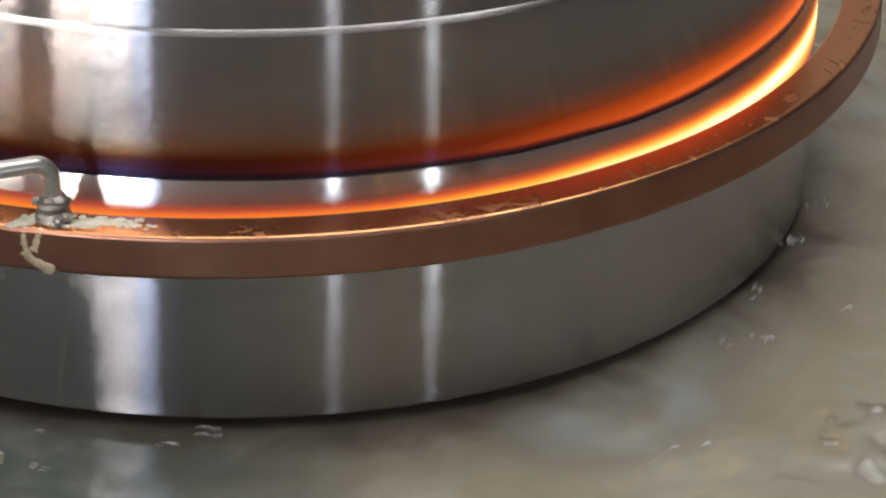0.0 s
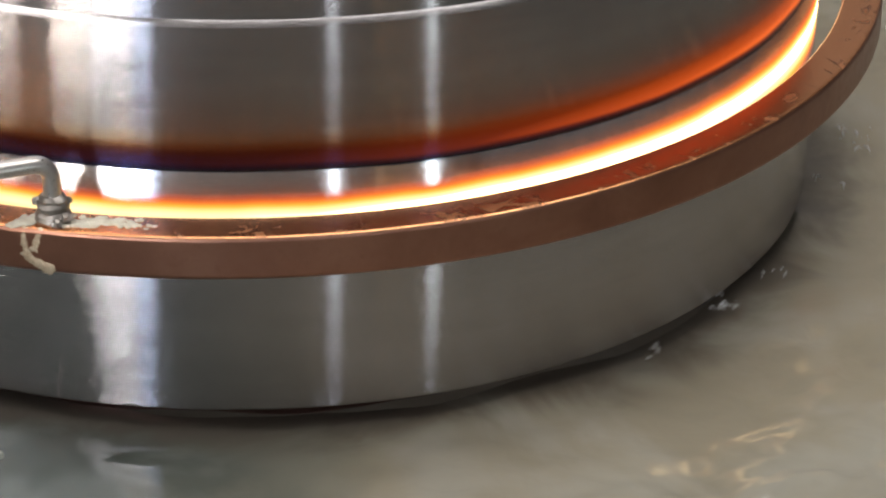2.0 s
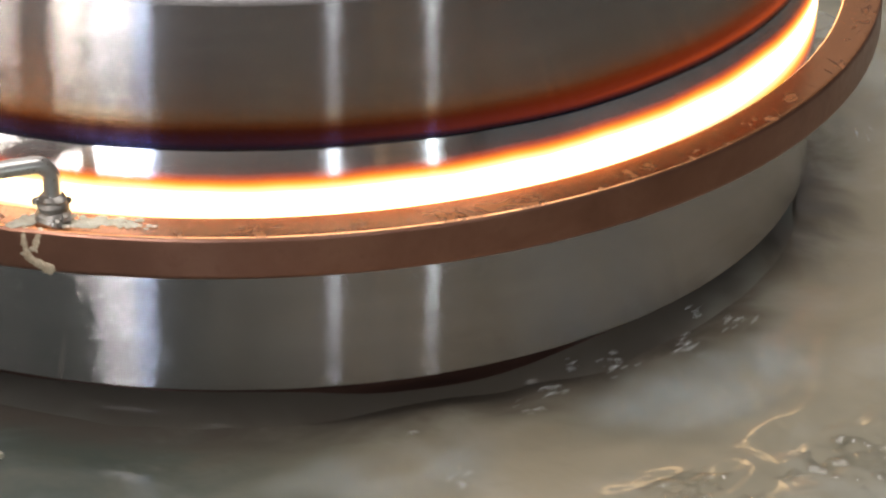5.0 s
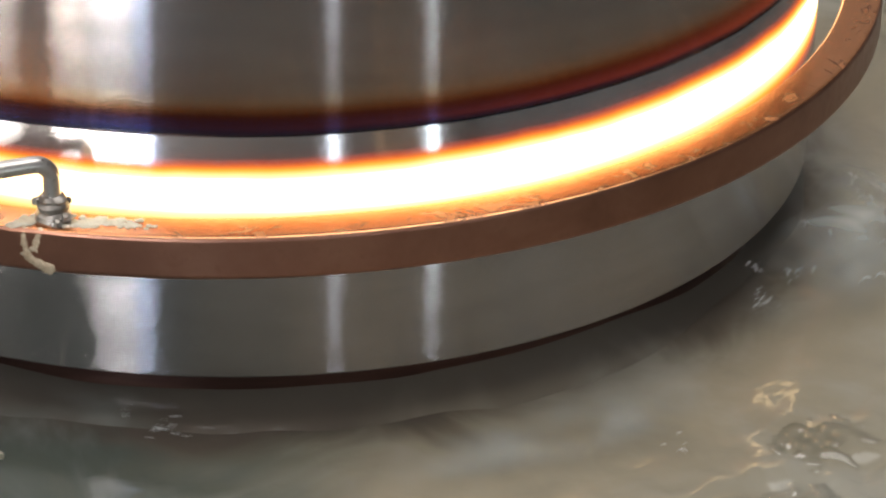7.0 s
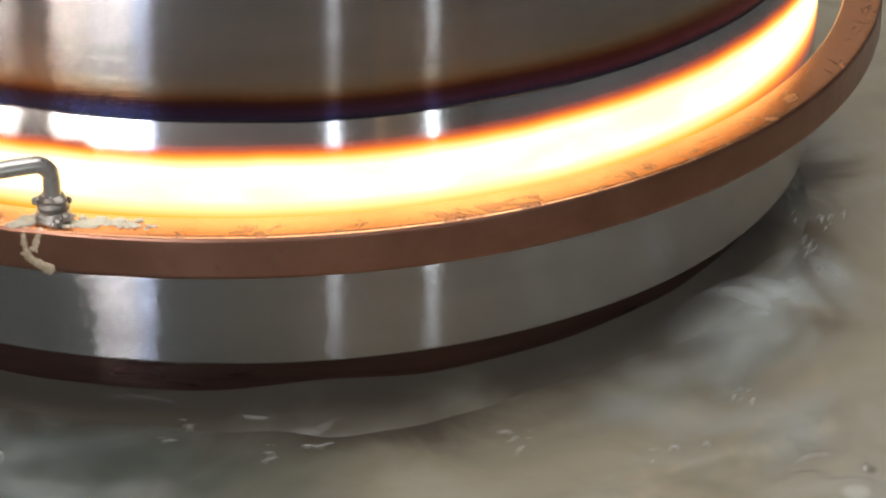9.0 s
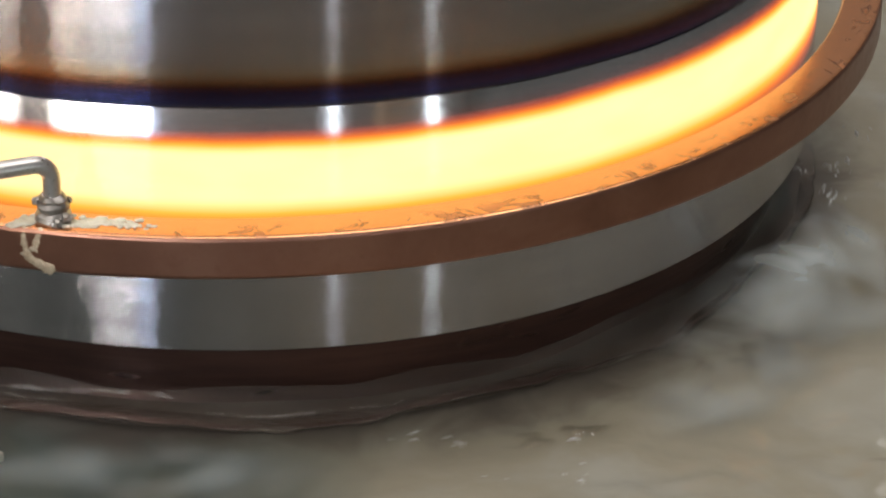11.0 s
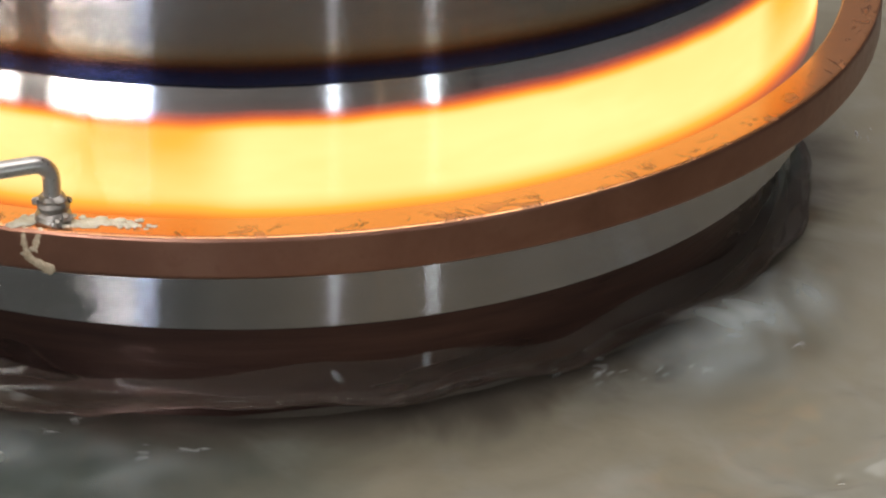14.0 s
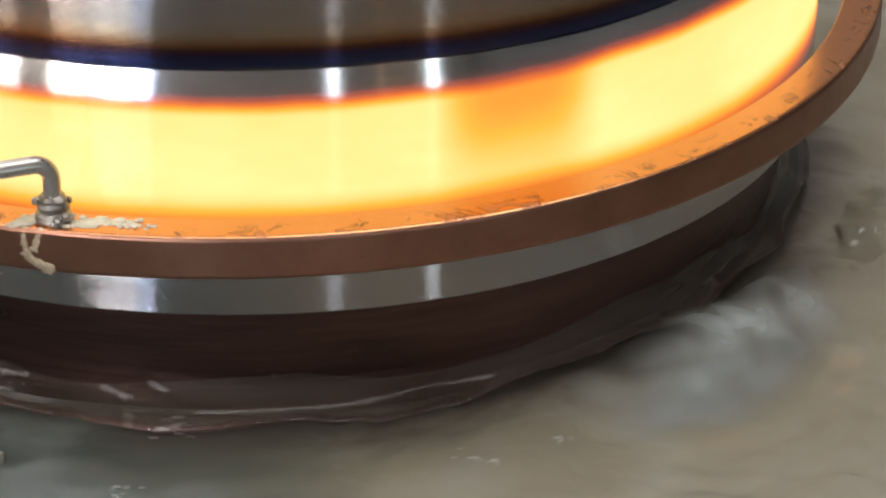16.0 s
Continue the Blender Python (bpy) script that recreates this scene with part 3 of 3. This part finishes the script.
def splash(seed, r, count, spread):
    """A handful of drops and thin wave crests; its origin lies on the ring's axis."""
    rng = random.Random(seed)
    bm = bmesh.new()
    groups = [(rng.gauss(0, spread), r + rng.gauss(0, 0.014)) for _ in range(4)]
    for _ in range(count):
        ga, gr = rng.choice(groups)
        a, rr = ga + rng.gauss(0, 0.010), gr + rng.gauss(0, 0.004)
        size = rng.uniform(0.0003, 0.0008)
        x, y, z = rr * math.cos(a), rr * math.sin(a), rng.uniform(0.002, 0.010)
        if rng.random() < 0.6:
            blob(bm, x, y, z, size, size * rng.uniform(0.8, 1.5), size * rng.uniform(0.8, 1.6), rng.random() * 9, 0.5, 1, a)
        else:
            bend, long = rng.uniform(-2.2, 2.2), rng.uniform(0.003, 0.009)
            line, way = [], a + math.pi / 2 + rng.uniform(-0.6, 0.6)
            for k in range(7):
                line.append((x, y, 0.004 + 0.0025 * math.sin(k * 0.5) + rng.uniform(-0.0004, 0.0004)))
                x, y = x + long / 6 * math.cos(way), y + long / 6 * math.sin(way)
                way += bend / 6 + rng.uniform(-0.25, 0.25)
            sweep(line, [0.0001, 0.0003, 0.0005, 0.0004, 0.0006, 0.0003, 0.0001], 6, bm)
    ob = finish("water_splash", bm, DROP, smooth=180)
    return tagged(ob, "drops and crests of splashing water, whitened to show glints", "splash", "splashes round the ring", "stuff")


SPLASHES = []
for i, (r, count, spread, speed, start) in enumerate(((0.395, 12, 0.07, 150, -100), (0.415, 10, 0.09, 128, -40), (0.440, 8, 0.06, 110, 20), (0.405, 12, 0.08, 142, 70),
                                                     (0.425, 8, 0.07, 120, 120), (0.455, 8, 0.06, 96, 165), (0.398, 12, 0.08, 148, 205), (0.435, 8, 0.07, 115, 250), (0.490, 6, 0.06, 80, 300), (0.470, 6, 0.06, 88, 40), (0.384, 26, 0.10, 172, -20), (0.380, 26, 0.12, 186, 100), (0.388, 22, 0.10, 160, 220))):
    SPLASHES.append((splash(40 + i, r, count, spread), speed, start))


def strip(rows):
    """A closed band of quads through equal rows of points, one row for each step round the axis."""
    bm = bmesh.new()
    cols = [[bm.verts.new(p) for p in row] for row in rows]
    for p, q in zip(cols, cols[1:] + cols[:1]):
        for j in range(len(p) - 1):
            bm.faces.new((p[j], p[j + 1], q[j + 1], q[j]))
    return bm


def chop(x, y, cell, seed):
    """Short steep wavelets, from -1 to 1."""
    v = Vector((x / cell, y / cell, seed))
    return noise.noise(v) + 0.45 * noise.noise(v * 2.3)


def water_mound():
    """The swell that the turning support drags round with it."""
    rows = []
    n, k = 360, 26
    for i in range(n):
        a = 2 * math.pi * i / n
        c, s = math.cos(a), math.sin(a)
        swell = noise.noise(Vector((c * 1.6, s * 1.6, 4.4))) + 0.4 * noise.noise(Vector((c * 5, s * 5, 1.4)))
        row = []
        for j in range(k):
            q = j / (k - 1)
            r = 0.3605 + 0.150 * q
            z = 0.010 * swell * (1 - q) + 0.045 * (1 - q) ** 3.2 - 0.045
            row.append((r * c, r * s, z))
        rows.append(row)
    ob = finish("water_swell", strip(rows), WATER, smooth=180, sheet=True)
    return tagged(ob, "swell of water with painted-in shade, dragged round the support", "water", kind="stuff")


def water_skirt():
    """A sheet of water flung off the support, with a wavy rim."""
    rows = []
    n = 420
    for i in range(n):
        a = 2 * math.pi * i / n
        c, s = math.cos(a), math.sin(a)
        k = noise.noise(Vector((c * 2.6, s * 2.6, 9.4))) + 0.5 * noise.noise(Vector((c * 7, s * 7, 1.4))) + 0.2 * noise.noise(Vector((c * 21, s * 21, 2.2)))
        reach, low = 0.379 + 0.013 * k, 0.001 - 0.006 * k
        row = []
        for j in range(10):
            q = j / 9
            r = 0.3612 + (reach - 0.3612) * q
            ridge = 0.0007 * chop(r * 3 * c, a * 0.05, 0.004, 2.0) * math.sin(math.pi * q)
            row.append((r * c, r * s, low + (0.016 + 0.012 * noise.noise(Vector((c * 4, s * 4, 6.6)))) * (1 - q) ** 2 + ridge))
        row += [((reach + d) * c, (reach + d) * s, low + e) for d, e in ((0.0006, -0.0012), (-0.0006, -0.0026), (-0.006, -0.0030), (-0.014, 0.0))]
        rows.append(row)
    ob = finish("water_skirt", strip(rows), SHEET, smooth=180, sheet=True)
    return tagged(ob, "wavy brownish sheet of water flung off the support", "water", kind="stuff")


def choppy_belt(r0, r1, z0, z1, cell, high, n, roughness, label):
    """A belt of short steep wavelets in clear water between two radii and heights; roughness(x, y, a) gives the share of chop."""
    rows = []
    k = int((r1 - r0) / (2 * math.pi * r1 / n)) + 2
    for i in range(n):
        a = 2 * math.pi * i / n
        c, s = math.cos(a), math.sin(a)
        row = []
        for j in range(k):
            q = j / (k - 1)
            r = r0 + (r1 - r0) * q
            x, y = r * c, r * s
            patch = max(0.0, min(1.0, roughness(x, y, a))) * math.sin(math.pi * q) ** 0.7
            row.append((x, y, patch * (z0 + (z1 - z0) * q + high * chop(x, y, cell, 5.0)) - 0.006))
        rows.append(row)
    ob = finish("choppy_water", strip(rows), FILM, smooth=180, sheet=True)
    return tagged(ob, label, "water", kind="stuff")


def rough_outer(x, y, a):
    return 3.2 * noise.noise(Vector((x * 11, y * 11, 0.3))) + 0.35


def rough_inner(x, y, a):
    return 3.4 * noise.noise(Vector((x * 8, y * 8, 4.1))) - 0.15


swell = water_mound()
skirt = water_skirt()
near_belt = choppy_belt(0.385, 0.455, 0.0062, 0.0062, 0.0125, 0.0038, 900, rough_inner, "short wavelets running round beside the ring")
belt = choppy_belt(0.470, 0.610, 0.0065, 0.0065, 0.0085, 0.0036, 1700, rough_outer, "patches of choppy wavelets out on the quench water")

bm = lathe([(0.0001, 0.0), (0.0022, 0.0), (0.0024, 0.0050), (0.0018, 0.0068), (0.0001, 0.0072)], 20)
# pale flux material paints the glint on this peg
peg = tagged(finish("tank_peg", bm, FLUX), "small peg standing just above the water, whitened as a glint", "peg")
peg.location = (-0.1355, -0.4090, WATER_Z - 0.003)

# ---- movement ----
RISE = ((0.0, 0.0090), (0.5, 0.0100), (1.0, 0.0103), (1.5, 0.0125), (2.5, 0.0168), (3.5, 0.0212), (5.0, 0.0276), (7.0, 0.0363), (9.0, 0.0451), (11.0, 0.0537), (12.5, 0.0603), (14.5, 0.0695), (16.0, 0.0768))
TURN = 196.5                  # degrees a second


# height over the still water of the swell, the chop and the flung sheet
SWELL = ((0.0, 0.003), (3.5, 0.009), (7.0, 0.016), (9.0, 0.018), (10.5, 0.014), (12.0, 0.004), (16.0, 0.000))
NEAR = ((0.0, -0.005), (6.0, -0.004), (10.0, -0.002), (12.0, 0.001), (16.0, 0.001))
FAR = ((0.0, 0.0), (7.0, 0.0), (12.0, -0.005), (16.0, -0.005))
SKIRT = ((0.0, -0.030), (8.5, -0.028), (10.5, 0.000), (12.0, 0.010), (16.0, 0.008))


def level(rows, t):
    """The straight-line value of rows (seconds, metres) at t."""
    for (a, za), (b, zb) in zip(rows, rows[1:]):
        if t <= b:
            return za + (zb - za) * (t - a) / (b - a)
    return rows[-1][1]


def motions():
    rows = [(0.2 * i, pose(AX, AY, ZC - EDGE + level(RISE, 0.2 * i), 0, 0, TURN * 0.2 * i + 30)) for i in range(81)]
    walk(ring, rows)
    walk(water, [(0.5 * i, pose(AX, AY, WATER_Z, 0, 0, 34.0 * 0.5 * i)) for i in range(33)])
    walk(near_belt, [(0.4 * i, pose(AX, AY, WATER_Z + level(NEAR, 0.4 * i), 0, 0, 150.0 * 0.4 * i)) for i in range(41)])
    walk(belt, [(0.5 * i, pose(AX, AY, WATER_Z + level(FAR, 0.5 * i), 0, 0, 34.0 * 0.5 * i)) for i in range(33)])
    walk(swell, [(0.4 * i, pose(AX, AY, WATER_Z + level(SWELL, 0.4 * i), 0, 0, TURN * 0.4 * i)) for i in range(41)])
    walk(skirt, [(0.4 * i, pose(AX, AY, WATER_Z + level(SKIRT, 0.4 * i), 0, 0, TURN * 0.4 * i + 40)) for i in range(41)])
    for ob, speed, start in FOAMS + SPLASHES:
        walk(ob, [(0.4 * i, pose(AX, AY, WATER_Z + 0.001 * math.sin(i * 1.7 + start), 0, 0, start + speed * 0.4 * i)) for i in range(41)])
    # the aerated plume drifts round the ring, then sways in its place once a turn
    walk_rows = []
    for i in range(54):
        t = min(16.0, 0.305 * i)
        sway = min(1.0, t / 9) * math.cos(math.radians(TURN * (t - 16.0)))
        walk_rows.append((t, pose(AX, AY, WATER_Z + 0.008 - 0.012 * sway, 0, 0, -38 + 150 * max(0.0, 1 - t / 8) - 8 * sway)))
    walk(plume, walk_rows)


motions()
